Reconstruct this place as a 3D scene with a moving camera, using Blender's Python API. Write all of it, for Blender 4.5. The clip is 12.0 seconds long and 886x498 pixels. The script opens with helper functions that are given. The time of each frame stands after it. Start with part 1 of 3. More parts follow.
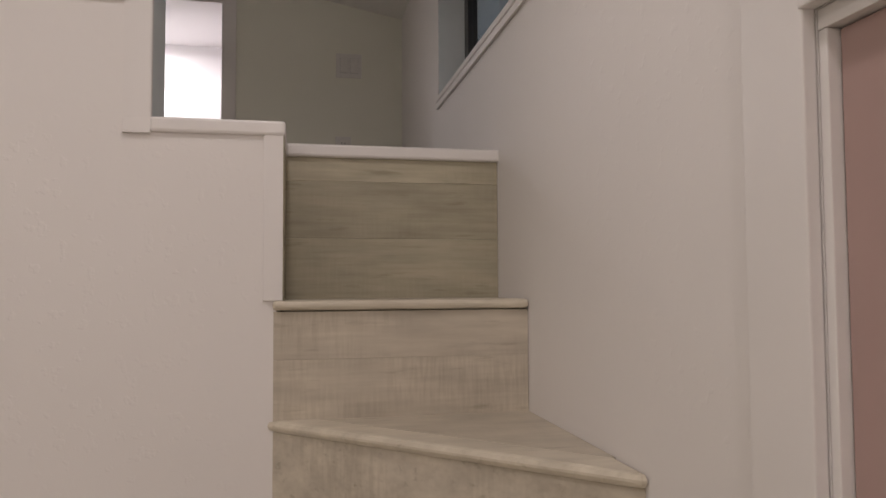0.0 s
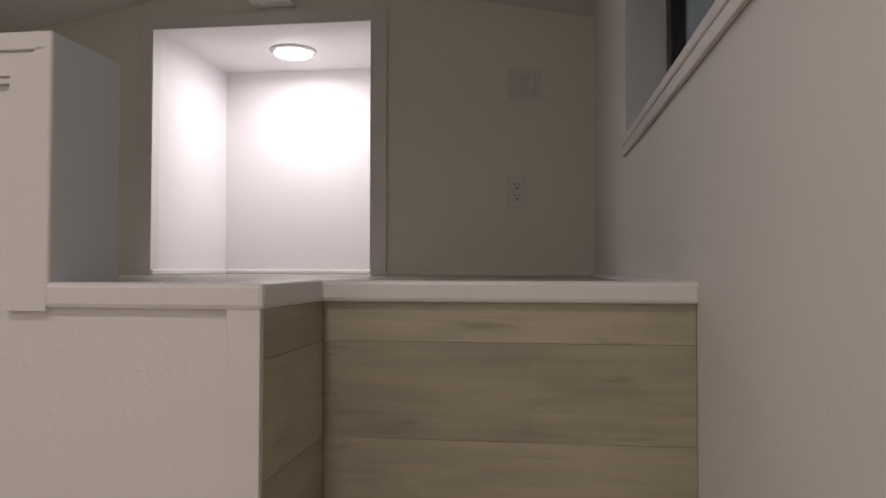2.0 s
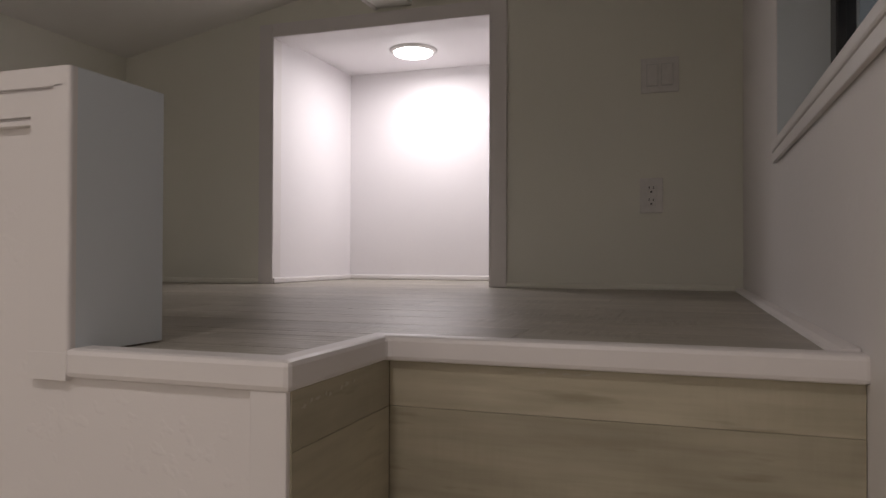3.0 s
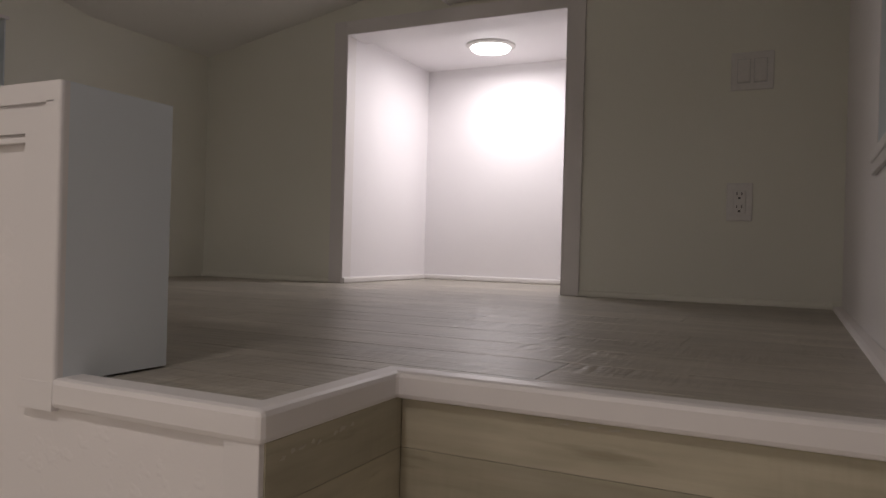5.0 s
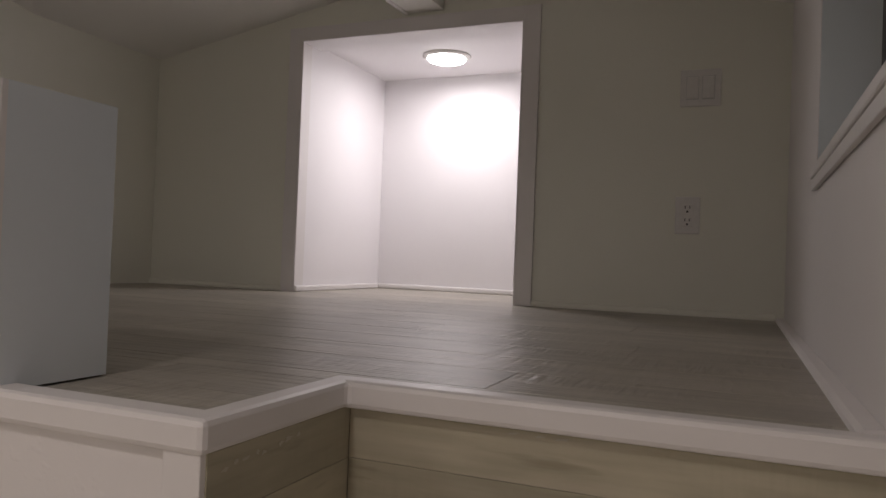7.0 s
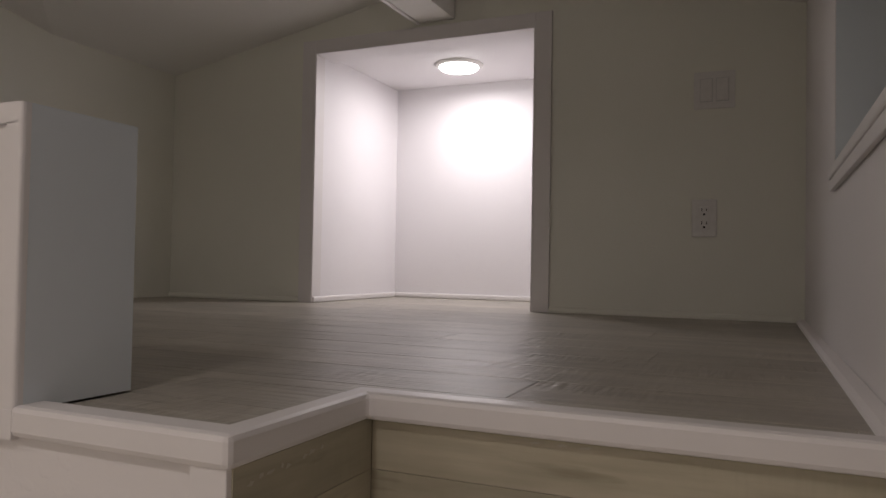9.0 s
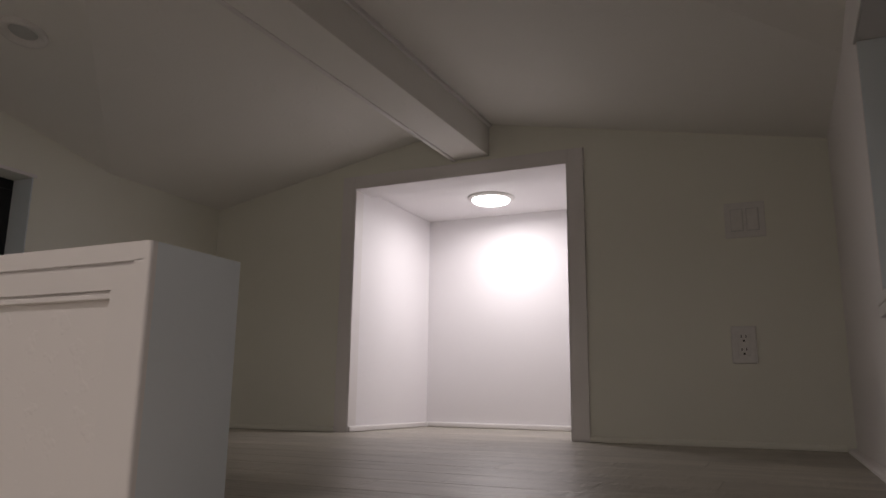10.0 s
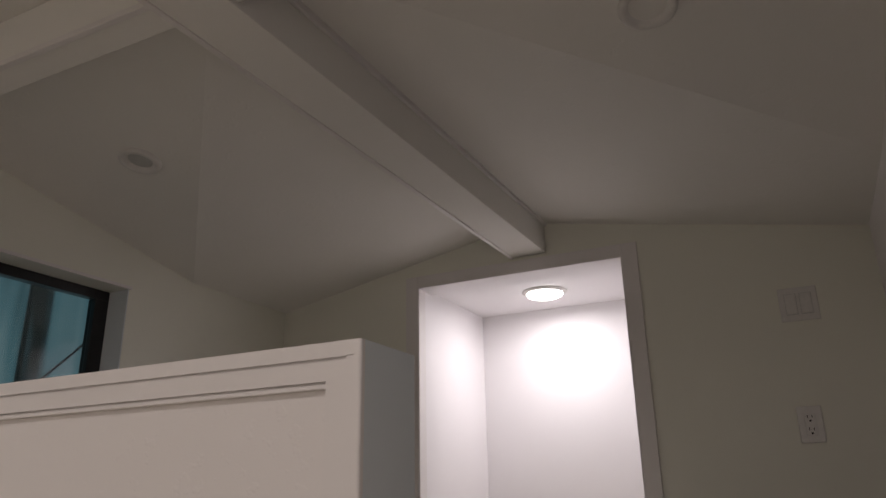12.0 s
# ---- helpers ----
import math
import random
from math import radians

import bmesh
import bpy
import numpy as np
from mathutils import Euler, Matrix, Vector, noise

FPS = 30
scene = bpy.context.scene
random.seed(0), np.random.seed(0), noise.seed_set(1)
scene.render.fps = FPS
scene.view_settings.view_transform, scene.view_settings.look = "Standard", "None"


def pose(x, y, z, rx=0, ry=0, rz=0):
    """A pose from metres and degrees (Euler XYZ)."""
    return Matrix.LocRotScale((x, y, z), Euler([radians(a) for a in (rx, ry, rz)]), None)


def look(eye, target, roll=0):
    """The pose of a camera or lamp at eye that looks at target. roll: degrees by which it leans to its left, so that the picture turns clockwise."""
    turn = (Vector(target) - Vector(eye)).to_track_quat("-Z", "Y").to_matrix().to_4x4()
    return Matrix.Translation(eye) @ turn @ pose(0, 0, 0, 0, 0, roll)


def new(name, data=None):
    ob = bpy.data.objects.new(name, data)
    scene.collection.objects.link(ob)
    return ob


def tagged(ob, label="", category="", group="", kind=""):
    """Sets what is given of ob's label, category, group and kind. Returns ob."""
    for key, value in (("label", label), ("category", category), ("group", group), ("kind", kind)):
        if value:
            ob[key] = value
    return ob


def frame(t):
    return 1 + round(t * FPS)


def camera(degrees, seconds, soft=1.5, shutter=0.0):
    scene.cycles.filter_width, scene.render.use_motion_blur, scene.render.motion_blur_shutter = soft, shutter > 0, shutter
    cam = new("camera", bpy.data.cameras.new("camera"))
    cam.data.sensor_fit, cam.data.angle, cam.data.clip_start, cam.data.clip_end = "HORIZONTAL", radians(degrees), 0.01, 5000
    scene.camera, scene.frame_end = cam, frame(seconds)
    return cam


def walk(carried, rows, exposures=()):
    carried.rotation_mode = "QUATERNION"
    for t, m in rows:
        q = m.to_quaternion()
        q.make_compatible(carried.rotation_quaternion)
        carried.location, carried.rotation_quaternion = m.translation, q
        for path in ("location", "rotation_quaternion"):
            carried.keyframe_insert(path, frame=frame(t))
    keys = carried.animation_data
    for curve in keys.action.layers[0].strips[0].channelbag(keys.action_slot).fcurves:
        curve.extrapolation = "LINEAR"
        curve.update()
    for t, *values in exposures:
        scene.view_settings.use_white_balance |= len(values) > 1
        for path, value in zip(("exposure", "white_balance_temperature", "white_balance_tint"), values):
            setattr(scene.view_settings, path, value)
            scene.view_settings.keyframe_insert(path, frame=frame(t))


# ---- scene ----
cam = camera(62.9, 12.0)
PATH = [
    (0, (-0.486, -0.039, 1.177), (-0.089, 1.919, 1.276), -0.3),
    (0.5, (-0.331, 0.239, 1.268), (-0.227, 2.231, 1.414), -0.3),
    (1, (-0.264, 0.44, 1.382), (-0.405, 2.429, 1.541), 0.1),
    (1.5, (-0.262, 0.546, 1.447), (-0.42, 2.534, 1.604), 0.1),
    (2, (-0.214, 0.677, 1.523), (-0.465, 2.661, 1.58), 0.1),
    (2.5, (-0.175, 0.803, 1.595), (-0.684, 2.736, 1.667), 0.6),
    (3, (-0.17, 0.863, 1.601), (-0.806, 2.759, 1.626), 0.2),
    (3.5, (-0.156, 0.951, 1.633), (-0.902, 2.806, 1.619), 0.5),
    (5.5, (-0.121, 0.973, 1.644), (-0.998, 2.771, 1.647), 1.6),
    (6, (-0.124, 0.97, 1.645), (-0.975, 2.781, 1.654), 1.2),
    (6.5, (-0.12, 0.976, 1.643), (-0.935, 2.803, 1.661), 1.9),
    (7, (-0.12, 0.977, 1.642), (-0.882, 2.826, 1.672), 2.2),
    (9, (-0.121, 0.972, 1.646), (-0.922, 2.803, 1.694), 1.0),
    (9.5, (-0.153, 0.938, 1.653), (-0.964, 2.763, 1.76), -0.1),
    (10, (-0.177, 0.897, 1.642), (-1.003, 2.675, 2.038), 0.8),
    (10.5, (-0.209, 0.855, 1.633), (-1.036, 2.613, 2.105), 2.2),
    (11, (-0.235, 0.763, 1.62), (-1.065, 2.492, 2.187), 2.0),
    (11.5, (-0.264, 0.713, 1.606), (-1.036, 2.449, 2.23), -1.2),
    (12, (-0.273, 0.679, 1.604), (-1.108, 2.376, 2.255), -1.0),
]
walk(cam, [(t, look(eye, target, roll)) for t, eye, target, roll in PATH], [(0.0, 0.92), (0.5, 0.88), (1.0, 0.72), (1.5, 0.66), (2.0, 0.60), (2.5, 0.48), (3.5, 0.41), (9.0, 0.38), (9.5, 0.30), (10.0, 0.22), (10.5, 0.22), (11.0, 0.31), (11.5, 0.35), (12.0, 0.44)])

# ---- light ----
world = bpy.data.worlds.new("night")
scene.world = world
world.use_nodes = True
world.node_tree.nodes["Background"].inputs[0].default_value = (0.30, 0.33, 0.40, 1)
world.node_tree.nodes["Background"].inputs[1].default_value = 0.15

WARM = (1.0, 0.89, 0.86)


def area_lamp(name, m, size, power, colour, spread=180):
    data = bpy.data.lights.new(name, "AREA")
    data.shape, data.size, data.energy, data.color, data.spread = "DISK", size, power, colour, radians(spread)
    ob = new(name, data)
    ob.matrix_world = m
    return ob


area_lamp("loft_lamp_light", pose(-1.245, 3.67, 2.434), 0.155, 2.8, (1.0, 0.93, 0.95))
area_lamp("room_lamp_light", pose(-0.56, 0.66, 2.50), 0.10, 1.95, WARM, 166)
area_lamp("room_lamp_light", pose(-1.85, 0.66, 2.50), 0.10, 1.95, WARM, 166)
area_lamp("room_lamp_light", pose(-0.56, -1.05, 2.525), 0.12, 5.7, WARM, 170)
area_lamp("room_lamp_light", pose(-1.83, -1.05, 2.525), 0.12, 5.7, WARM, 170)

# ---- the plan, in metres ----
LOFT = 1.5        # loft floor
X_LEFT = -2.39    # left wall
Y_FAR = 3.305     # far wall
Y_EDGE = 1.677    # planked face under the loft's edge
Y_FRONT = 1.447   # white front wall under the knee wall
X_SIDE = -0.511   # planked side of the stair well
X_MID, Y_CROSS = -1.195, 1.53
EAVE, SLOPE, HALF = 2.432, 0.19, 1.195
Y_BACK = -1.7
GROUND = -0.42    # floor of the main room


def roof_z(x, y):
    main = EAVE + SLOPE * (HALF - abs(x - X_MID))
    cross = EAVE + SLOPE * (HALF - abs(y - Y_CROSS))
    return max(main, cross)


# ---- materials ----
def nodes_of(name):
    m = bpy.data.materials.new(name)
    m.use_nodes = True
    t = m.node_tree
    return m, t, t.nodes["Principled BSDF"]


def link(t, a, ao, b, bi):
    t.links.new(a.outputs[ao], b.inputs[bi])


def noise_node(t, scale, detail=3.0, rough=0.55, coord="Object", stretch=(1, 1, 1)):
    tc = t.nodes.new("ShaderNodeTexCoord")
    mp = t.nodes.new("ShaderNodeMapping")
    mp.inputs["Scale"].default_value = stretch
    link(t, tc, coord, mp, "Vector")
    n = t.nodes.new("ShaderNodeTexNoise")
    n.inputs["Scale"].default_value, n.inputs["Detail"].default_value, n.inputs["Roughness"].default_value = scale, detail, rough
    link(t, mp, "Vector", n, "Vector")
    return n


def ramp(t, src, out, stops):
    r = t.nodes.new("ShaderNodeValToRGB")
    while len(r.color_ramp.elements) < len(stops):
        r.color_ramp.elements.new(0.5)
    for e, (p, c) in zip(r.color_ramp.elements, stops):
        e.position, e.color = p, (*c, 1)
    link(t, src, out, r, "Fac")
    return r


def painted(name, a, b, rough, texture, fine, bump):
    """Paint: slow tone changes, roller texture and fine grain."""
    m, t, p = nodes_of(name)
    slow = noise_node(t, 1.7, 4)
    col = ramp(t, slow, "Fac", [(0.3, a), (0.7, b)])
    link(t, col, "Color", p, "Base Color")
    rr = noise_node(t, 6, 3)
    mr = t.nodes.new("ShaderNodeMapRange")
    mr.inputs["To Min"].default_value, mr.inputs["To Max"].default_value = rough - 0.08, rough + 0.08
    link(t, rr, "Fac", mr, "Value")
    link(t, mr, "Result", p, "Roughness")
    big = noise_node(t, texture, 2, 0.5)
    lump = ramp(t, big, "Fac", [(0.60, (0, 0, 0)), (0.70, (1, 1, 1))])
    small = noise_node(t, fine, 2)
    mix = t.nodes.new("ShaderNodeMath")
    mix.operation = "MULTIPLY_ADD"
    mix.inputs[1].default_value = 0.35
    link(t, small, "Fac", mix, 0)
    link(t, lump, "Color", mix, 2)
    bp = t.nodes.new("ShaderNodeBump")
    bp.inputs["Strength"].default_value, bp.inputs["Distance"].default_value = bump, 0.0011
    link(t, mix, "Value", bp, "Height")
    link(t, bp, "Normal", p, "Normal")
    return m


def plank_wood(name, dark, mid, light, along, rough=0.42, saw=0.25, relief=0.5, cross=34.0):
    """Pale washed oak board: long grain, cross saw marks, darker streaks; each board differs. along: the axis of the grain."""
    m, t, p = nodes_of(name)
    info = t.nodes.new("ShaderNodeObjectInfo")
    tc = t.nodes.new("ShaderNodeTexCoord")
    shift = t.nodes.new("ShaderNodeVectorMath")
    shift.operation = "MULTIPLY_ADD"
    comb = t.nodes.new("ShaderNodeCombineXYZ")
    for k in range(3):
        link(t, info, "Random", comb, k)
    shift.inputs[1].default_value = (17.0, 9.0, 5.0)
    link(t, comb, "Vector", shift, 0)
    link(t, tc, "Object", shift, 2)

    def stretched(scale, factors, detail=4.0):
        mp = t.nodes.new("ShaderNodeMapping")
        mp.inputs["Scale"].default_value = factors
        link(t, shift, "Vector", mp, "Vector")
        n = t.nodes.new("ShaderNodeTexNoise")
        n.inputs["Scale"].default_value, n.inputs["Detail"].default_value = scale, detail
        link(t, mp, "Vector", n, "Vector")
        return n
    lng = [22.0, 22.0, 22.0]
    lng[along] = 1.6
    crs = [3.0, 3.0, 3.0]
    crs[along] = cross
    grain = stretched(4.0, lng, 6)
    blot = stretched(3.0, [6.0 if k != along else 2.2 for k in range(3)], 5)
    sawn = stretched(4.0, crs, 2)
    col = ramp(t, grain, "Fac", [(0.28, dark), (0.5, mid), (0.72, light)])
    hue = t.nodes.new("ShaderNodeHueSaturation")
    val = t.nodes.new("ShaderNodeMapRange")
    val.inputs["From Min"].default_value, val.inputs["From Max"].default_value = 0.3, 0.7
    val.inputs["To Min"].default_value, val.inputs["To Max"].default_value = 0.89, 1.16
    link(t, blot, "Fac", val, "Value")
    per = t.nodes.new("ShaderNodeMapRange")
    per.inputs["To Min"].default_value, per.inputs["To Max"].default_value = 0.88, 1.09
    link(t, info, "Random", per, "Value")
    both = t.nodes.new("ShaderNodeMath")
    both.operation = "MULTIPLY"
    link(t, val, "Result", both, 0)
    link(t, per, "Result", both, 1)
    link(t, both, "Value", hue, "Value")
    link(t, col, "Color", hue, "Color")
    sw = ramp(t, sawn, "Fac", [(0.40, (0.86, 0.85, 0.83)), (0.58, (1, 1, 1))])
    mul = t.nodes.new("ShaderNodeMix")
    mul.data_type, mul.blend_type = "RGBA", "MULTIPLY"
    patch = stretched(2.2, [3.0 if k != along else 1.6 for k in range(3)], 2)
    pm = t.nodes.new("ShaderNodeMapRange")
    pm.inputs["From Min"].default_value, pm.inputs["From Max"].default_value = 0.43, 0.60
    pm.inputs["To Max"].default_value = saw
    link(t, patch, "Fac", pm, "Value")
    link(t, pm, "Result", mul, "Factor")
    link(t, hue, "Color", mul, "A")
    link(t, sw, "Color", mul, "B")
    fleck = stretched(9.0, [7.0 if k != along else 1.0 for k in range(3)], 3)
    fr = ramp(t, fleck, "Fac", [(0.62, (1, 1, 1)), (0.76, (0.70, 0.68, 0.64))])
    mul2 = t.nodes.new("ShaderNodeMix")
    mul2.data_type, mul2.blend_type = "RGBA", "MULTIPLY"
    mul2.inputs["Factor"].default_value = 0.8
    t.links.new(mul.outputs["Result"], mul2.inputs["A"])
    link(t, fr, "Color", mul2, "B")
    t.links.new(mul2.outputs["Result"], p.inputs["Base Color"])
    rr = t.nodes.new("ShaderNodeMapRange")
    rr.inputs["To Min"].default_value, rr.inputs["To Max"].default_value = rough - 0.1, rough + 0.14
    link(t, grain, "Fac", rr, "Value")
    link(t, rr, "Result", p, "Roughness")
    # relief: grain everywhere, saw ridges in patches
    ridge = t.nodes.new("ShaderNodeMath")
    ridge.operation = "MULTIPLY"
    link(t, sawn, "Fac", ridge, 0)
    link(t, pm, "Result", ridge, 1)
    add = t.nodes.new("ShaderNodeMath")
    add.operation = "MULTIPLY_ADD"
    add.inputs[1].default_value = 1.8
    link(t, ridge, "Value", add, 0)
    link(t, grain, "Fac", add, 2)
    bp = t.nodes.new("ShaderNodeBump")
    bp.inputs["Strength"].default_value, bp.inputs["Distance"].default_value = min(relief, 1.0), 0.0012 * max(1.0, relief)
    link(t, add, "Value", bp, "Height")
    link(t, bp, "Normal", p, "Normal")
    return m


def plain(name, colour, rough, metal=0.0, grain=60.0, bump=0.1):
    m, t, p = nodes_of(name)
    n = noise_node(t, grain, 3)
    c = ramp(t, n, "Fac", [(0.3, tuple(v * 0.93 for v in colour)), (0.7, colour)])
    link(t, c, "Color", p, "Base Color")
    p.inputs["Roughness"].default_value, p.inputs["Metallic"].default_value = rough, metal
    bp = t.nodes.new("ShaderNodeBump")
    bp.inputs["Strength"].default_value, bp.inputs["Distance"].default_value = bump, 0.001
    link(t, n, "Fac", bp, "Height")
    link(t, bp, "Normal", p, "Normal")
    return m


def glowing(name, colour, strength):
    m, t, p = nodes_of(name)
    p.inputs["Base Color"].default_value = (0.9, 0.9, 0.9, 1)
    p.inputs["Emission Color"].default_value = (*colour, 1)
    p.inputs["Emission Strength"].default_value = strength
    return m


WALL = painted("wall_paint", (0.80, 0.768, 0.752), (0.825, 0.792, 0.775), 0.60, 48, 320, 0.27)
CEIL = painted("ceiling_paint", (0.845, 0.826, 0.785), (0.87, 0.852, 0.81), 0.7, 40, 220, 0.4)
TRIM = painted("trim_paint", (0.79, 0.760, 0.745), (0.815, 0.785, 0.77), 0.38, 30, 160, 0.1)
# loft walls: white paint with the yellowish bounce off the wood tinted in
WALL_BOUNCE = painted("bounce_tint_paint", (0.825, 0.817, 0.728), (0.85, 0.842, 0.75), 0.62, 75, 320, 0.22)
SMOOTH = painted("niche_paint", (0.85, 0.825, 0.835), (0.875, 0.85, 0.86), 0.6, 60, 300, 0.16)
PINK = painted("door_paint", (0.41, 0.285, 0.262), (0.45, 0.312, 0.288), 0.5, 40, 200, 0.1)
# white trim with cool shade mixed into its colour, for faces turned from the lamps
COOL_SHADE = painted("cool_shade_paint", (0.72, 0.77, 0.795), (0.75, 0.795, 0.82), 0.5, 40, 200, 0.1)
WOOD_X = plank_wood("washed_oak", (0.375, 0.34, 0.25), (0.42, 0.385, 0.285), (0.455, 0.415, 0.315), 0)
WOOD_Y = plank_wood("washed_oak_side", (0.375, 0.34, 0.25), (0.42, 0.385, 0.285), (0.455, 0.415, 0.315), 1)
FLOOR = plank_wood("washed_oak_floor", (0.325, 0.297, 0.249), (0.395, 0.364, 0.310), (0.445, 0.412, 0.355), 0, 0.36, 0.7, 2.6, 20.0)
TREAD = plank_wood("oak_tread", (0.49, 0.437, 0.352), (0.53, 0.475, 0.388), (0.56, 0.505, 0.415), 0, 0.45, 0.15)
NOSE = plank_wood("oak_nosing", (0.53, 0.475, 0.385), (0.57, 0.515, 0.42), (0.60, 0.545, 0.45), 0, 0.42, 0.05)
RISER = plank_wood("oak_riser", (0.495, 0.44, 0.358), (0.54, 0.485, 0.40), (0.575, 0.52, 0.43), 0, 0.5, 0.75)
BLACK = plain("black_vinyl", (0.012, 0.012, 0.014), 0.35)
WHITE = plain("white_plastic", (0.78, 0.76, 0.73), 0.35)
GREY = plain("lens_grey", (0.60, 0.60, 0.58), 0.5)
HOLE = plain("dark_slot", (0.01, 0.01, 0.01), 0.6)
SMEAR = plain("thin_paint", (0.52, 0.495, 0.42), 0.5)
GAP = plain("dark_joint", (0.22, 0.195, 0.145), 0.9)
LAMP_GLOW = glowing("lit_diffuser", (1.0, 0.96, 0.95), 9.0)
ROOM_GLOW = glowing("lit_lens", WARM, 8.0)
GLASS, gt, gp = nodes_of("window_glass")
gp.inputs["Base Color"].default_value = (0.85, 0.93, 0.92, 1)
gp.inputs["Roughness"].default_value = 0.02
gp.inputs["Transmission Weight"].default_value = 1.0
gp.inputs["IOR"].default_value = 1.45


# ---- mesh helpers ----
def mesh_of(name, bm):
    bmesh.ops.recalc_face_normals(bm, faces=bm.faces)
    me = bpy.data.meshes.new(name)
    bm.to_mesh(me)
    bm.free()
    return me


def part(name, bm, material, parent=None, label=""):
    ob = new(name, mesh_of(name, bm))
    if material:
        ob.data.materials.append(material)
    if parent:
        ob.parent = parent
    return tagged(ob, label)


def thing(name, bm, material, label, category, group="", kind=""):
    return tagged(part(name, bm, material), label, category, group, kind)


def empty(name, label, category, at=(0, 0, 0), group="", kind=""):
    ob = new(name)
    ob.location = at
    return tagged(ob, label, category, group, kind)


def box(x0, y0, z0, x1, y1, z1, bevel=0.0, segments=2, bm=None):
    own = bmesh.new()
    bmesh.ops.create_cube(own, size=1.0, matrix=Matrix.LocRotScale(((x0 + x1) / 2, (y0 + y1) / 2, (z0 + z1) / 2), None, (abs(x1 - x0), abs(y1 - y0), abs(z1 - z0))))
    if bevel:
        bmesh.ops.bevel(own, geom=own.edges[:], offset=bevel, segments=segments, profile=0.5, affect="EDGES")
    return own if bm is None else merged(bm, own)


def merged(bm, other):
    """Takes the second mesh into the first."""
    me = bpy.data.meshes.new("join")
    other.to_mesh(me)
    other.free()
    bm.from_mesh(me)
    bpy.data.meshes.remove(me)
    return bm


def prism(points, axis, a, b, bevel=0.0):
    """A polygon of (u, v) pushed along an axis from a to b: axis 0 takes (y, z), 1 takes (x, z), 2 takes (x, y)."""
    bm = bmesh.new()

    def at(u, v, w):
        return ((w, u, v), (u, w, v), (u, v, w))[axis]
    low = [bm.verts.new(at(u, v, a)) for u, v in points]
    high = [bm.verts.new(at(u, v, b)) for u, v in points]
    bm.faces.new(low)
    bm.faces.new(high[::-1])
    for k in range(len(points)):
        n = (k + 1) % len(points)
        bm.faces.new((low[k], low[n], high[n], high[k]))
    if bevel:
        bmesh.ops.recalc_face_normals(bm, faces=bm.faces)
        bmesh.ops.bevel(bm, geom=bm.edges[:], offset=bevel, segments=2, profile=0.5, affect="EDGES")
    return bm


def lathe(profile, at, steps=40):
    """A turned shape: (radius, height) pairs round the z axis at a place."""
    bm = bmesh.new()
    rings = []
    for r, h in profile:
        if r < 1e-6:
            rings.append([bm.verts.new((at[0], at[1], at[2] + h))])
        else:
            rings.append([bm.verts.new((at[0] + r * math.cos(2 * math.pi * k / steps), at[1] + r * math.sin(2 * math.pi * k / steps), at[2] + h)) for k in range(steps)])
    for lo, hi in zip(rings, rings[1:]):
        for k in range(steps):
            n = (k + 1) % steps
            if len(lo) == 1:
                bm.faces.new((lo[0], hi[n], hi[k]))
            elif len(hi) == 1:
                bm.faces.new((lo[k], lo[n], hi[0]))
            else:
                bm.faces.new((lo[k], lo[n], hi[n], hi[k]))
    for f in bm.faces:
        f.smooth = True
    return bm


def holed_wall(us, vs, holes, axis, a, b, top=None):
    """A thick wall over the grid us x vs, less the cells inside holes (u0, u1, v0, v1); top(u) lifts its upper edge."""
    bm = bmesh.new()
    made = {}

    def vert(i, j, w):
        if (i, j, w) not in made:
            u, v = us[i], vs[j]
            if top and j == len(vs) - 1:
                v = top(u)
            made[i, j, w] = bm.verts.new((w, u, v) if axis == 0 else (u, w, v))
        return made[i, j, w]

    def solid(i, j):
        if not (0 <= i < len(us) - 1 and 0 <= j < len(vs) - 1):
            return False
        cu, cv = (us[i] + us[i + 1]) / 2, (vs[j] + vs[j + 1]) / 2
        return not any(h[0] < cu < h[1] and h[2] < cv < h[3] for h in holes)
    for i in range(len(us) - 1):
        for j in range(len(vs) - 1):
            if not solid(i, j):
                continue
            for w in (a, b):
                bm.faces.new([vert(*c, w) for c in ((i, j), (i + 1, j), (i + 1, j + 1), (i, j + 1))])
            for di, dj, p, q in ((-1, 0, (i, j), (i, j + 1)), (1, 0, (i + 1, j), (i + 1, j + 1)), (0, -1, (i, j), (i + 1, j)), (0, 1, (i, j + 1), (i + 1, j + 1))):
                if not solid(i + di, j + dj):
                    bm.faces.new((vert(*p, a), vert(*q, a), vert(*q, b), vert(*p, b)))
    return bm


# ---- structure ----
def structure(name, bm, material, label, category):
    return thing(name, bm, material, label, category, kind="structure")


structure("floor", box(X_LEFT - 0.15, Y_BACK - 0.12, GROUND - 0.12, 0.15, Y_FRONT - 0.004, GROUND), WOOD_X, "washed oak plank floor of the main room", "floor")

WIN_NEAR, WIN_FAR, SILL, HEAD = 0.66, 2.425, 1.818, 2.333
DOOR_FAR, DOOR_NEAR, DOOR_HEAD = 0.557, -0.16, 1.438
ys = [Y_BACK, DOOR_NEAR, 0.335, DOOR_FAR, WIN_NEAR, Y_CROSS, WIN_FAR, 2.725, Y_FAR + 0.12]
zs = [GROUND, DOOR_HEAD, SILL, HEAD, 2.4]
structure("wall_east", holed_wall(ys, zs, [(WIN_NEAR, WIN_FAR, SILL, HEAD), (DOOR_NEAR, DOOR_FAR, GROUND - 1, DOOR_HEAD)], 0, 0.0, 0.15,
          lambda u: roof_z(0.0, u)), WALL, "white textured drywall beside the stairs", "wall")
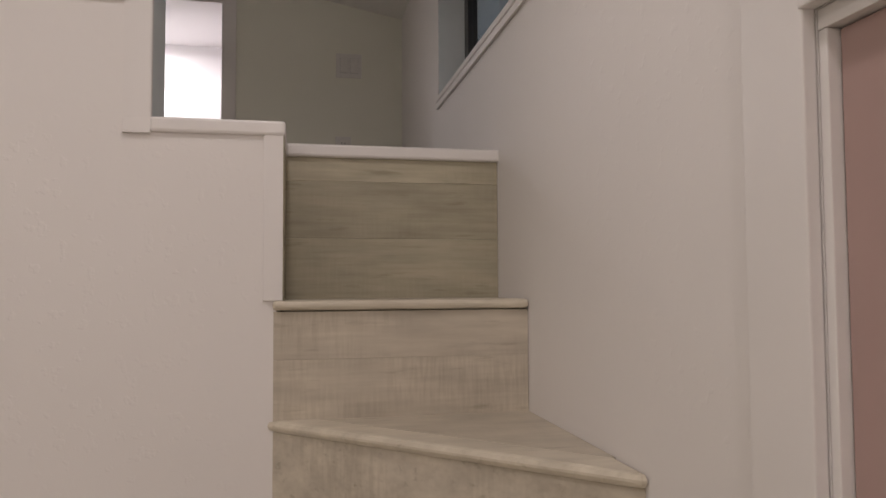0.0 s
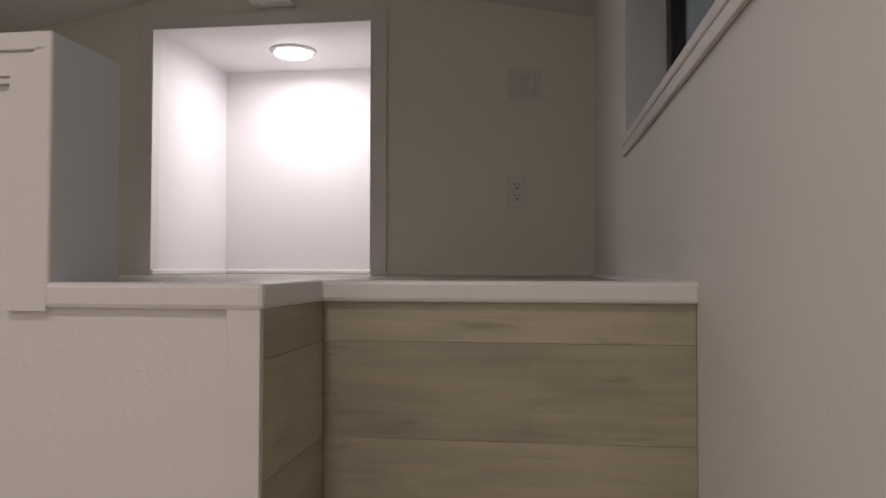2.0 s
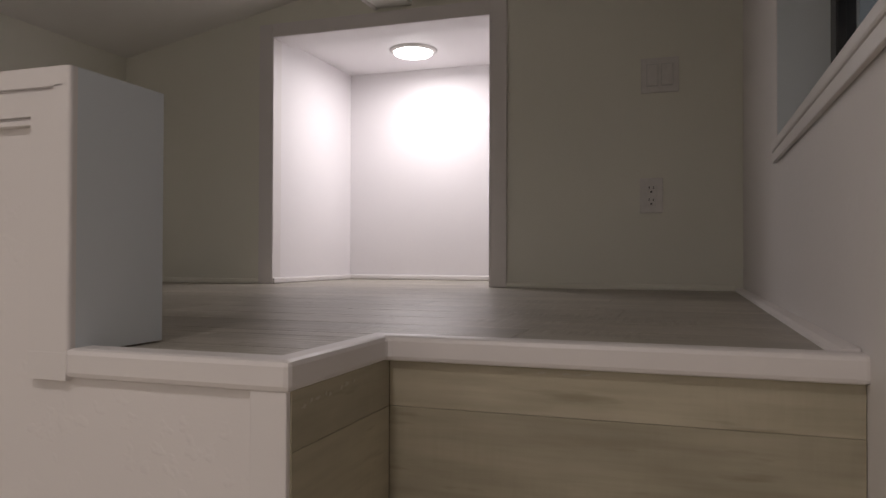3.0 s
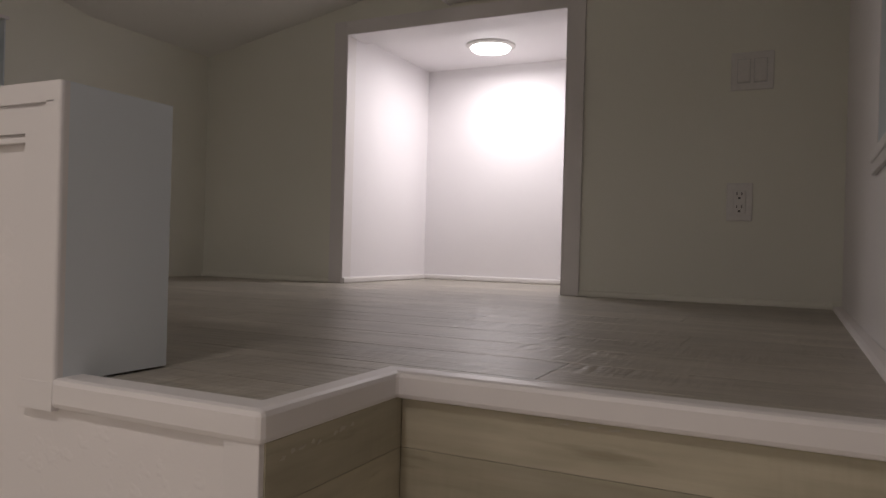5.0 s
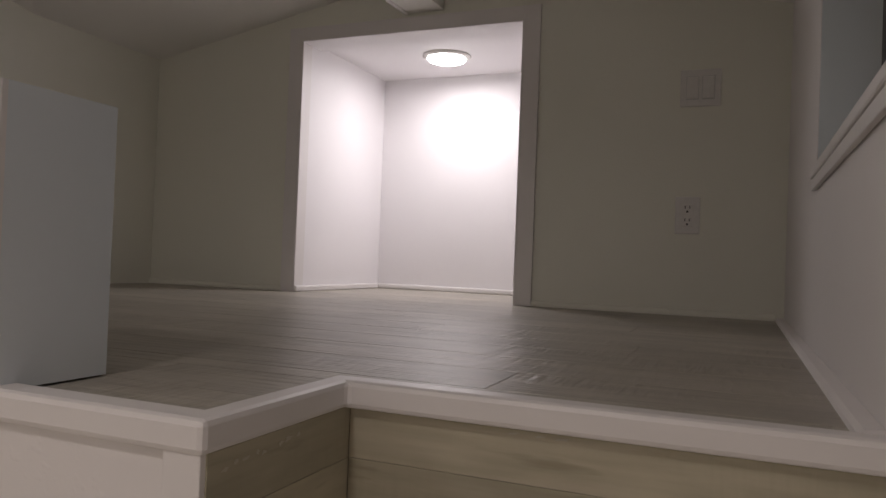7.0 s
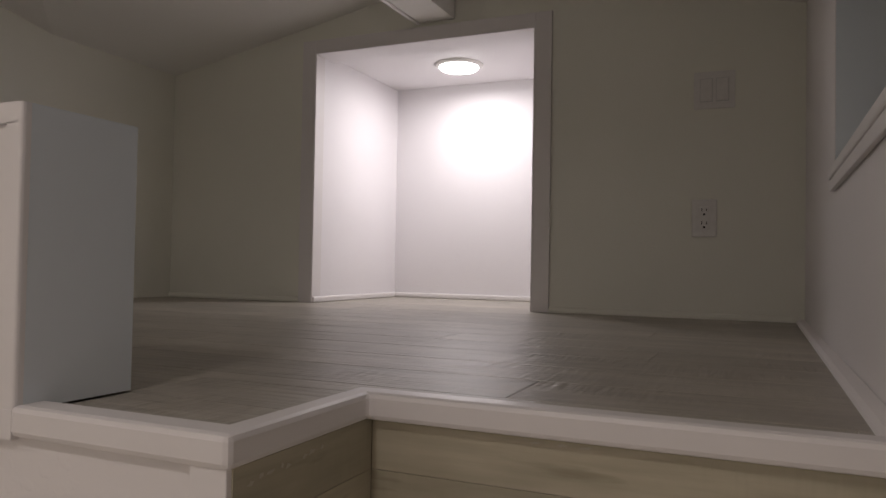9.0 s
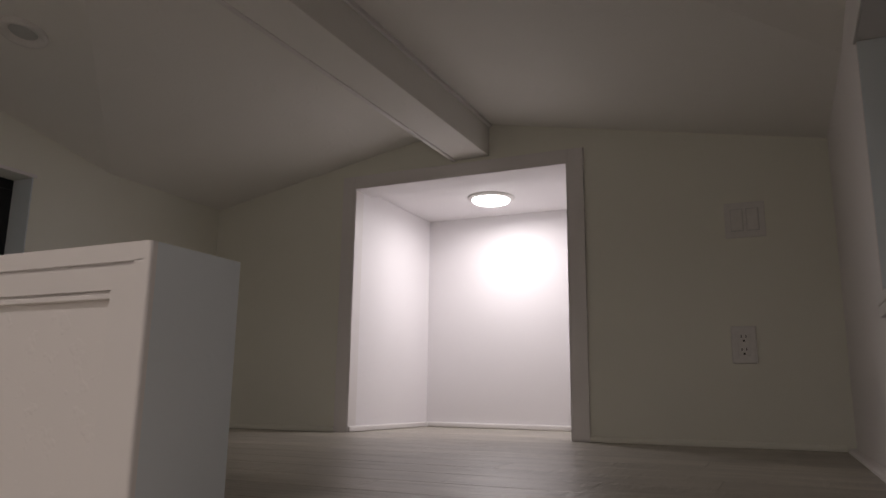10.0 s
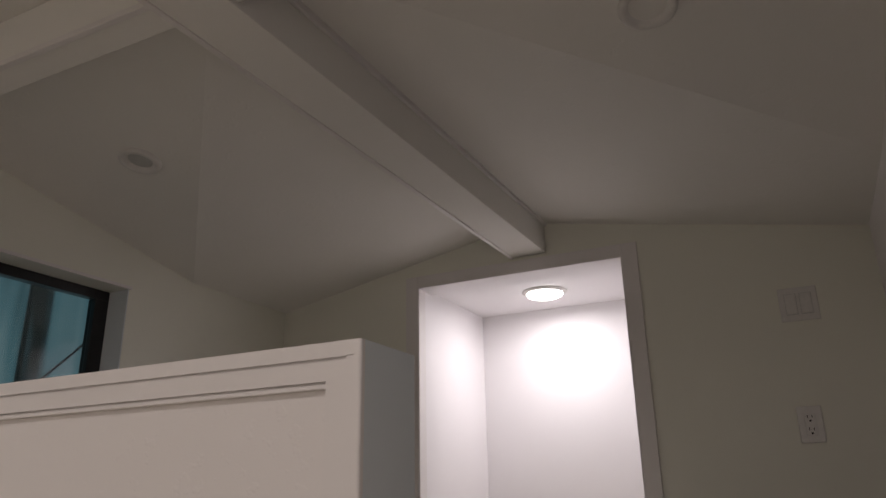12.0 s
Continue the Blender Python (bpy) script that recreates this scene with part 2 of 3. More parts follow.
structure("wall_west", holed_wall(ys, zs, [(WIN_NEAR, WIN_FAR, SILL, HEAD)], 0, X_LEFT - 0.15, X_LEFT,
          lambda u: roof_z(X_LEFT, u)), WALL_BOUNCE, "white textured drywall with a window", "wall")
NX0, NX1, NZ, NY, NIC = -1.683, -0.812, 2.452, 3.983, 2.466
bm = prism([(X_LEFT, GROUND), (NX0, GROUND), (NX0, roof_z(NX0, Y_FAR)), (X_LEFT, EAVE)], 1, Y_FAR, Y_FAR + 0.12)
bm = merged(bm, prism([(NX1, GROUND), (0.0, GROUND), (0.0, EAVE), (NX1, roof_z(NX1, Y_FAR))], 1, Y_FAR, Y_FAR + 0.12))
bm = merged(bm, prism([(NX0, NZ), (NX1, NZ), (NX1, roof_z(NX1, Y_FAR)), (X_MID, roof_z(X_MID, Y_FAR)), (NX0, roof_z(NX0, Y_FAR))], 1, Y_FAR, Y_FAR + 0.12))
bm = merged(bm, box(NX0, Y_FAR, GROUND, NX1, Y_FAR + 0.12, LOFT - 0.016))
structure("wall_north", bm, WALL_BOUNCE, "white drywall gable end of the loft", "wall")
structure("wall_south", holed_wall([X_LEFT - 0.15, X_LEFT, X_MID, 0.0, 0.15], [GROUND, 2.4], [], 1, Y_BACK - 0.12, Y_BACK,
          lambda u: roof_z(min(max(u, X_LEFT), 0), Y_BACK)), WALL, "plain white drywall of the main room", "wall")

# niche behind the far wall
bm = box(NX0 - 0.1, Y_FAR + 0.12, LOFT - 0.1, NX0, NY + 0.1, NZ + 0.1)
box(NX1, Y_FAR + 0.12, LOFT - 0.1, NX1 + 0.1, NY + 0.1, NZ + 0.1, bm=bm)
box(NX0, NY, LOFT - 0.1, NX1, NY + 0.1, NZ + 0.1, bm=bm)
structure("niche_wall", bm, SMOOTH, "white painted niche behind the loft", "wall")
ln = empty("niche_lining", "smooth white lining of the niche", "lining", kind="structure")
part("side_lining", box(NX0, Y_FAR - 0.012, LOFT, NX0 + 0.002, NY - 0.0005, NIC - 0.0005), SMOOTH, ln)
part("side_lining", box(NX1 - 0.002, Y_FAR - 0.012, LOFT, NX1, NY - 0.0005, NIC - 0.0005), SMOOTH, ln)
part("top_lining", box(NX0 + 0.002, Y_FAR - 0.012, NZ - 0.003, NX1 - 0.002, Y_FAR + 0.1215, NZ - 0.0005), SMOOTH, ln)
for a, b in ((NX0 + 0.002, NX0 + 0.006), (NX1 - 0.006, NX1 - 0.002)):
    part("jamb_liner", box(a, Y_FAR - 0.0115, LOFT + 0.001, b, Y_FAR + 0.048, NZ - 0.0035, 0.0012), TRIM, ln)
structure("niche_ceiling", box(NX0, Y_FAR + 0.122, NIC, NX1, NY, NIC + 0.08), SMOOTH, "white painted niche ceiling", "ceiling")

# ceiling: main gable crossed by a second gable of the same pitch
RIDGE = EAVE + SLOPE * HALF
Y_VALLEY, Y_MEET = 2.69, 1.63
bm = bmesh.new()
grid = {}


def roof_vert(x, y, up=0.0):
    key = (round(x, 4), round(y, 4), up)
    if key not in grid:
        z = EAVE if y == Y_VALLEY else RIDGE if y == Y_MEET else roof_z(x, y)
        grid[key] = bm.verts.new((x, y, z + up))
    return grid[key]


xa, xb, xc = X_LEFT, X_MID, 0.0
ya, yb, yc, yd, ye = Y_BACK, Y_CROSS - HALF, Y_CROSS, Y_CROSS + HALF, Y_FAR
for up in (0.0, 0.12):
    for pts in (((xa, ye), (xb, ye), (xb, yc), (xa, yd)), ((xc, ye), (xb, ye), (xb, Y_MEET), (xc, Y_VALLEY)),
                ((xa, yd), (xb, yc), (xa, yc)), ((xc, Y_VALLEY), (xb, Y_MEET), (xb, yc), (xc, yc)),
                ((xa, yb), (xb, yc), (xa, yc)), ((xc, yb), (xb, yc), (xc, yc)),
                ((xa, ya), (xb, ya), (xb, yc), (xa, yb)), ((xc, ya), (xb, ya), (xb, yc), (xc, yb))):
        bm.faces.new([roof_vert(x, y, up) for x, y in pts])
structure("ceiling", bm, CEIL, "white painted vaulted ceiling of two crossing gables", "ceiling")

# ---- the loft's edge ----
KZ_PANEL = 1.737
bm = box(X_LEFT, Y_FRONT, GROUND, X_SIDE - 0.012, Y_EDGE + 0.1, LOFT - 0.02)
box(X_LEFT, Y_FRONT, LOFT - 0.02, -0.8155, 1.50, KZ_PANEL, bm=bm)
structure("wall_front", bm, WALL, "white textured wall below the loft", "wall")
structure("wall_under_loft", box(X_SIDE - 0.012, Y_EDGE + 0.012, GROUND, 0.0, Y_EDGE + 0.1, LOFT - 0.02), GAP, "framing behind the planked stair face", "wall")
structure("loft_deck", box(X_LEFT, Y_EDGE + 0.1, LOFT - 0.12, 0.0, NY, LOFT - 0.014), GAP, "subfloor under the loft planks", "floor")

# knee wall along the loft's edge
KX, KY0, KY1, KZ = -0.7635, 1.4385, 1.576, 1.797
knee = empty("knee_wall", "white painted half wall with panel trim along the loft edge", "half wall", (-1.5, 1.5, LOFT), kind="structure")


def kpart(name, bm, material, parent, label=""):
    ob = part(name, bm, material, parent, label)
    ob.matrix_parent_inverse = Matrix.Translation(-Vector(parent.location))
    return ob


kpart("groove_backing", box(X_LEFT, KY0 + 0.0060, KZ - 0.0570, KX - 0.0105, Y_FRONT + 0.006, KZ - 0.0200), TRIM, knee)
kpart("body", box(X_LEFT, Y_FRONT + 0.0065, LOFT + 0.0012, KX - 0.004, KY1, KZ - 0.004), TRIM, knee)
kpart("cap_rail", merged(box(X_LEFT, KY0, KZ - 0.0205, KX - 0.010, KY0 + 0.03, KZ - 0.0003), box(X_LEFT, KY0 + 0.03, KZ - 0.004, KX - 0.0035, KY1 + 0.002, KZ - 0.0003)), TRIM, knee)
kpart("corner_bead", prism([(KX - 0.010, KY0), (KX - 0.004, KY0), (KX - 0.0018, KY0 + 0.0006), (KX - 0.0006, KY0 + 0.0018), (KX, KY0 + 0.004), (KX, KY0 + 0.0098), (KX - 0.010, KY0 + 0.0098)],
                           2, LOFT + 0.003, KZ - 0.0003), TRIM, knee)
kpart("rail", box(X_LEFT, KY0, KZ - 0.0505, KX - 0.022, Y_FRONT + 0.008, KZ - 0.0248), TRIM, knee)
kpart("bead", box(X_LEFT, KY0 + 0.0005, KZ - 0.0600, KX - 0.051, Y_FRONT + 0.008, KZ - 0.0540, 0.0012), TRIM, knee)
kpart("stile", merged(box(KX - 0.022, KY0, LOFT - 0.004, KX - 0.010, Y_FRONT + 0.008, KZ - 0.0195), box(KX - 0.052, KY0, LOFT - 0.004, KX - 0.022, Y_FRONT + 0.008, KZ - 0.0505)), TRIM, knee)
# the end's cool shade is in its colour
kpart("end_board", box(KX - 0.0035, KY0 + 0.0098, LOFT + 0.0020, KX - 0.0002, KY1 + 0.002, KZ - 0.0003), COOL_SHADE, knee, "end of the half wall, cool shade put into its colour")

B_TOP, A_TOP = 1.147, 0.911
# white nosing round the edge of the loft floor
T0, T1 = LOFT - 0.022, LOFT + 0.008


def nosing(name, points, parent):
    return part(name, prism(points, 2, T0, T1, 0.006), TRIM, parent)


nose = empty("edge_trim", "white painted wood nosing along the loft edge", "trim", kind="structure")
nosing("nosing", [(KX - 0.004, 1.4370), (-0.508, 1.4370), (-0.508, 1.6625), (0.003, 1.6625), (0.003, 1.697), (-0.540, 1.697), (-0.540, 1.475), (KX - 0.004, 1.475)], nose)
part("apron", box(-0.816, KY0 - 0.0004, T0 - 0.003, KX - 0.002, 1.475, LOFT + 0.0036, 0.0004), TRIM, nose)
part("corner_board", box(-0.551, 1.4405, B_TOP, -0.5125, Y_FRONT + 0.004, T0 + 0.003, 0.0012), TRIM, nose)

# ---- stairs ----


def rounded_tread(points, top, thick=0.026, soft=0.009):
    return prism(points, 2, top - thick, top, soft)


st = empty("staircase", "pale oak winder stairs rising to the loft", "stairs", kind="structure")
part("tread", rounded_tread([(X_SIDE, 1.505), (-0.001, 1.505), (-0.001, Y_EDGE), (X_SIDE, Y_EDGE)], B_TOP - 0.0012, 0.024, 0.001), TREAD, st)
part("tread_nosing", rounded_tread([(-0.532, 1.434), (-0.001, 1.434), (-0.001, 1.504), (X_SIDE, 1.504), (X_SIDE, 1.4580), (-0.532, 1.4580)], B_TOP, 0.0195, 0.0075), NOSE, st, "smooth rounded oak nosing")
RY = 1.446
part("riser", box(-0.530, RY, A_TOP - 0.008, -0.001, RY + 0.012, 1.0290, 0.0004), RISER, st)
part("riser", box(-0.530, RY, 1.0293, -0.001, RY + 0.012, B_TOP - 0.0220, 0.0006), RISER, st)
part("winder_tread", rounded_tread([(-0.545 + 1.41 * 0.075, 1.451), (-0.001, 1.451), (-0.001, 0.912 + 1.41 * 0.075)], A_TOP - 0.0012, 0.024, 0.001), TREAD, st)
part("winder_nosing", rounded_tread([(-0.545, 1.451), (-0.545 + 1.40 * 0.075, 1.451), (-0.001, 0.912 + 1.40 * 0.075), (-0.001, 0.912), (-0.012, 0.912)], A_TOP, 0.022), NOSE, st, "smooth rounded oak nosing")
part("winder_riser", prism([(-0.535, 1.452), (-0.525, 1.466), (-0.001, 0.945), (-0.001, 0.922)], 2, A_TOP - 0.222, A_TOP - 0.022), RISER, st)
STEP = 0.222
part("lower_tread", rounded_tread([(-0.56, 0.9), (-0.56, Y_FRONT - 0.001), (-0.001, Y_FRONT - 0.001), (-0.001, 0.9)], A_TOP - STEP), TREAD, st)
part("lower_base", box(-0.54, 0.915, GROUND, -0.001, Y_FRONT - 0.001, A_TOP - STEP - 0.026), RISER, st)
for k in range(4):
    top = A_TOP - STEP * (k + 2)
    near = -0.541 - 0.30 * k
    part("straight_tread", rounded_tread([(near - 0.32, 0.9), (near - 0.32, Y_FRONT - 0.001), (near, Y_FRONT - 0.001), (near, 0.9)], top), TREAD, st)
    part("straight_base", box(near - 0.30, 0.915, GROUND, near - 0.001, Y_FRONT - 0.001, top - 0.026), RISER, st)

# ---- beams ----


def beam(name, along, centre, a, b):
    ob = empty(name, "white boxed ridge beam with edge trim", "beam", kind="structure")
    w, low = (0.0735, 2.518) if along == 1 else (0.0390, 2.525)
    if along == 1:
        part("beam_box", box(centre - w, a, low, centre + w, b, RIDGE - 0.002, 0.002), CEIL, ob)
        for s in (-1, 1):
            part("bead", box(centre + s * w, a, RIDGE - SLOPE * w - 0.016, centre + s * (w + 0.011), b, RIDGE - SLOPE * w + 0.008, 0.003), TRIM, ob)
        ob.matrix_world = Matrix.Translation((centre, b, 0)) @ pose(0, 0, 0, 0, 0, -1.25) @ Matrix.Translation((-centre, -b, 0))
        part("edge_strip", box(centre - w - 0.004, a, low - 0.004, centre - w + 0.012, b, low + 0.012, 0.002), TRIM, ob)
    else:
        part("beam_box", box(a, centre - w, low + 0.002, b, centre + w, RIDGE - 0.002, 0.002), CEIL, ob)
        part("edge_strip", box(a, centre - w - 0.004, low - 0.002, b, centre - w + 0.012, low + 0.012, 0.002), TRIM, ob)
    return ob


beam("ridge_beam", 1, -1.184, Y_BACK, Y_FAR)
beam("cross_beam", 0, 1.527, X_LEFT, -1.302)
beam("cross_beam", 0, 1.527, -1.148, 0.0)

# ---- far wall: casing round the niche ----
CY = Y_FAR - 0.012
cs = empty("niche_casing", "white painted flat casing round the niche", "trim", kind="structure")
part("jamb_board", box(NX1, CY, LOFT, NX1 + 0.056, Y_FAR - 0.001, NZ + 0.05, 0.0015), TRIM, cs)
part("jamb_board", box(NX0 - 0.056, CY, LOFT, NX0, Y_FAR - 0.001, NZ + 0.05, 0.0015), TRIM, cs)
part("head_board", box(NX0, CY, NZ, NX1, Y_FAR - 0.001, NZ + 0.05, 0.0015), TRIM, cs)
bb = empty("baseboard", "thin white quarter-round along the loft floor", "baseboard", kind="structure")
part("back_strip", box(NX0, NY - 0.014, LOFT, NX1, NY - 0.001, LOFT + 0.023, 0.0062), TRIM, bb)
part("wall_strip", prism([(-0.024, LOFT), (-0.0225, LOFT + 0.005), (-0.017, LOFT + 0.0085), (-0.001, LOFT + 0.0105), (-0.001, LOFT)], 1, 1.699, Y_FAR - 0.001), WALL, bb)
for a, b in ((X_LEFT, NX0 - 0.056), (NX1 + 0.056, -0.0245)):
    part("wall_strip", prism([(Y_FAR - 0.011, LOFT + 0.0008), (Y_FAR - 0.011, LOFT + 0.008), (Y_FAR - 0.007, LOFT + 0.016), (Y_FAR - 0.001, LOFT + 0.019), (Y_FAR - 0.001, LOFT + 0.0008)], 0, a, b), WALL_BOUNCE, bb)
part("side_strip", box(NX0 + 0.002, Y_FAR - 0.008, LOFT, NX0 + 0.014, NY - 0.014, LOFT + 0.023, 0.0057), TRIM, bb)

# ---- lamps ----
disc = empty("ceiling_lamp", "lit round white disc lamp on the niche ceiling", "ceiling lamp", (-1.245, 3.67, NIC - 0.0005))
part("rim", lathe([(0.0, 0.0), (0.099, 0.0), (0.0985, -0.003), (0.094, -0.006), (0.086, -0.0095), (0.081, -0.011), (0.079, -0.010)], (0, 0, 0)), WHITE, disc)
part("diffuser", lathe([(0.0795, -0.010), (0.0790, -0.0145), (0.0745, -0.0195), (0.062, -0.0235), (0.042, -0.026), (0.021, -0.0275), (0.0, -0.028)], (0, 0, 0)), LAMP_GLOW, disc, "glowing white diffuser")


def downlight(x, y, lit, group):
    z = roof_z(x, y)
    ob = empty("recessed_light", "lit white recessed ceiling light" if lit else "white recessed ceiling light, switched off", "recessed light", (x, y, z), group)
    part("trim_ring", lathe([(0.062, 0.002), (0.061, -0.010), (0.055, -0.014), (0.044, -0.011), (0.035, 0.006)], (0, 0, 0)), WHITE, ob)
    part("lens", lathe([(0.036, -0.001), (0.0, -0.002)], (0, 0, 0)), ROOM_GLOW if lit else GREY, ob)
    if abs(x - X_MID) > 0 and roof_z(x, y) > EAVE + SLOPE * (HALF - abs(x - X_MID)) + 1e-4:
        ob.rotation_euler = (-math.atan(SLOPE) * (1 if y > Y_CROSS else -1), 0, 0)
    else:
        ob.rotation_euler = (0, math.atan(SLOPE) * (1 if x > X_MID else -1), 0)
    return ob


downlight(-1.927, 2.023, False, "recessed lights over the loft")
downlight(-0.441, 2.005, False, "recessed lights over the loft")
downlight(-0.56, 0.66, True, "recessed lights over the main room")
downlight(-1.85, 0.66, True, "recessed lights over the main room")
downlight(-0.56, -1.05, True, "recessed lights over the main room")
downlight(-1.83, -1.05, True, "recessed lights over the main room")

# ---- switch and outlet on the far wall ----
sw = empty("light_switch", "white double rocker switch plate on the wall", "light switch", (-0.250, Y_FAR, 2.196))
part("plate", box(-0.059, -0.005, -0.057, 0.059, 0, 0.057, 0.0024), WHITE, sw)
for dx in (-0.023, 0.023):
    # shade round each rocker, made as a thin grey slab on the plate
    part("rocker_shade", box(dx - 0.0185, -0.0054, -0.0360, dx + 0.0185, -0.0046, 0.0360), GREY, sw, "thin grey slab standing in for shade round the rocker")
    part("rocker", box(dx - 0.017, -0.0095, -0.034, dx + 0.017, -0.005, 0.034, 0.002), WHITE, sw)
ou = empty("power_outlet", "white duplex power outlet on the wall", "outlet", (-0.276, Y_FAR, 1.806))
part("plate", box(-0.036, -0.007, -0.057, 0.036, 0, 0.057, 0.003), WHITE, ou)
face = part("socket_face", box(-0.017, -0.0095, -0.034, 0.017, -0.006, 0.034, 0.0015), WHITE, ou)
for dz in (0.0195, -0.0195):
    part("slot", box(-0.008, -0.0100, dz + 0.001, -0.0055, -0.009, dz + 0.010), HOLE, face)
    part("slot", box(0.0055, -0.0100, dz + 0.001, 0.008, -0.009, dz + 0.009), HOLE, face)
    part("ground_hole", box(-0.003, -0.0100, dz - 0.011, 0.003, -0.009, dz - 0.005, 0.0004, 1), HOLE, face)


# ---- windows ----
def window(name, wall_x, side):
    """side: +1 when the outside lies towards +x."""
    ob = empty(name, "black framed window in a deep white reveal", "window", kind="structure")
    g0, g1 = wall_x + side * 0.095, wall_x + side * 0.135
    y0, y1 = WIN_NEAR, WIN_FAR
    part("bottom_rail", box(g0, y0, SILL, g1, y1, SILL + 0.045, 0.003), BLACK, ob)
    part("top_rail", box(g0, y0, HEAD - 0.035, g1, y1, HEAD, 0.003), BLACK, ob)
    for a, b in ((y0, y0 + 0.058), (y1 - 0.058, y1), ((y0 + y1) / 2 - 0.02, (y0 + y1) / 2 + 0.02)):
        part("frame_stile", box(g0, a, SILL + 0.045, g1, b, HEAD - 0.035, 0.003), BLACK, ob)
    gm = (g0 + g1) / 2
    for a, b in ((y0 + 0.058, (y0 + y1) / 2 - 0.02), ((y0 + y1) / 2 + 0.02, y1 - 0.058)):
        pane = part("pane", box(gm - 0.003, a, SILL + 0.045, gm + 0.003, b, HEAD - 0.035), GLASS, ob)
        pane.visible_shadow = False
    inn = -side
    part("sill", box(wall_x + inn * 0.011, y0 - 0.002, SILL - 0.008, g0, y1 - 0.001, SILL + 0.012, 0.004), TRIM, ob)
    part("sill_apron", box(wall_x + inn * 0.001, y0 - 0.002, SILL - 0.028, wall_x + inn * 0.0085, y1 - 0.002, SILL - 0.0079, 0.0015), TRIM, ob)
    # thin sheet added to carry the return's cool shade as colour
    part("reveal_shade", box(wall_x + side * 0.001, y1 - 0.004, SILL + 0.012, g0, y1 - 0.0005, HEAD - 0.001), COOL_SHADE, ob, "thin sheet on the window return, cool shade put into its colour")
    part("head_bead", box(wall_x + inn * 0.0005, y0 - 0.008, HEAD - 0.002, wall_x + inn * 0.006, y1 + 0.008, HEAD + 0.010, 0.002), TRIM, ob)
    return ob


window("window_1", 0.0, 1)
window("window_2", X_LEFT, -1)

# ---- closet door beside the stairs ----
dr = empty("door_1", "closed dusky pink closet door in a white casing", "door", kind="structure")
part("casing", box(-0.016, DOOR_FAR, GROUND, -0.001, DOOR_FAR + 0.097, DOOR_HEAD + 0.09, 0.002), TRIM, dr)
part("head_casing", box(-0.018, DOOR_NEAR - 0.09, DOOR_HEAD, -0.0005, DOOR_FAR + 0.004, DOOR_HEAD + 0.09, 0.002), TRIM, dr)
part("jamb", box(0.001, DOOR_FAR - 0.012, GROUND, 0.14, DOOR_FAR - 0.0003, DOOR_HEAD - 0.021, 0.0015), TRIM, dr)
part("head_jamb", box(0.001, DOOR_NEAR, DOOR_HEAD - 0.0205, 0.14, DOOR_FAR - 0.0005, DOOR_HEAD - 0.0005, 0.001), TRIM, dr)
part("door_leaf", box(0.014, DOOR_NEAR + 0.002, GROUND + 0.004, 0.058, DOOR_FAR - 0.0135, DOOR_HEAD - 0.022, 0.002), PINK, dr, "dusky pink painted door leaf")

# ---- outside the window ----
bm = bmesh.new()
cols = 121
for k in range(cols):
    u = k / (cols - 1)
    yy = -0.4 + 4.4 * u
    xx = -3.75 + 0.05 * math.sin(yy * 16.0) + 0.03 * math.sin(yy * 37.0 + 1.3)
    bm.verts.new((xx, yy, 0.2))
    bm.verts.new((xx, yy, 4.6))
bm.verts.ensure_lookup_table()
for k in range(cols - 1):
    f = bm.faces.new((bm.verts[2 * k], bm.verts[2 * k + 2], bm.verts[2 * k + 3], bm.verts[2 * k + 1]))
    f.smooth = True
# teal in uneven vertical bands; the sheet emits its colour, replacing outdoor light
TEAL_GLOW, tt, tp = nodes_of("teal_sheet_glow")
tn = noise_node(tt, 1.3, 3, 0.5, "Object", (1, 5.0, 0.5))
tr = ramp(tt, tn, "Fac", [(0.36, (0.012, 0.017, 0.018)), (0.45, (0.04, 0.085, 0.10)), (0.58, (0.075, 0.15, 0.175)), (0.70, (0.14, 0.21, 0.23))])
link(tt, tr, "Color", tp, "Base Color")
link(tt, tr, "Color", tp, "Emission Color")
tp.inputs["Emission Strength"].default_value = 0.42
structure("backdrop", bm, TEAL_GLOW, "teal folded sheeting outside the window, with a glow added", "backdrop")


def cable(points, radius):
    cu = bpy.data.curves.new("cable", "CURVE")
    cu.dimensions, cu.bevel_depth = "3D", radius
    sp = cu.splines.new("NURBS")
    sp.points.add(len(points) - 1)
    for p, c in zip(sp.points, points):
        p.co = (*c, 1)
    sp.use_endpoint_u, sp.order_u = True, 3
    tmp = bpy.data.objects.new("tmp", cu)
    me = bpy.data.meshes.new_from_object(tmp)
    bpy.data.objects.remove(tmp)
    me.materials.clear()
    me.materials.append(BLACK)
    return tagged(new("cable", me), "thin black cable hanging outside the window", "cable")


cable([(-3.80, 2.70, 1.80), (-3.66, 2.76, 1.90), (-3.66, 3.02, 2.20), (-3.66, 3.16, 2.335), (-3.66, 3.32, 2.51), (-3.66, 3.62, 2.84), (-3.80, 3.70, 2.95)], 0.006)

# ---- planks ----
rng = random.Random(4)
JOINT = 0.0004


def plank_mesh(size, axis_long, normal, thick=0.012, soft=0.0004):
    """A board centred on its place with softened long edges."""
    dims = [0, 0, 0]
    other = 3 - axis_long - normal
    dims[axis_long], dims[other], dims[normal] = size[0], size[1], thick
    bm = bmesh.new()
    bmesh.ops.create_cube(bm, size=1.0, matrix=Matrix.Diagonal((*dims, 1)))
    bmesh.ops.bevel(bm, geom=bm.edges[:], offset=soft, segments=1, affect="EDGES")
    return mesh_of("plank", bm)


def lay(parent, me, at, material):
    if not me.materials:
        me.materials.append(material)
    ob = new("plank", me)
    ob.location = at
    ob.parent = parent
    return ob


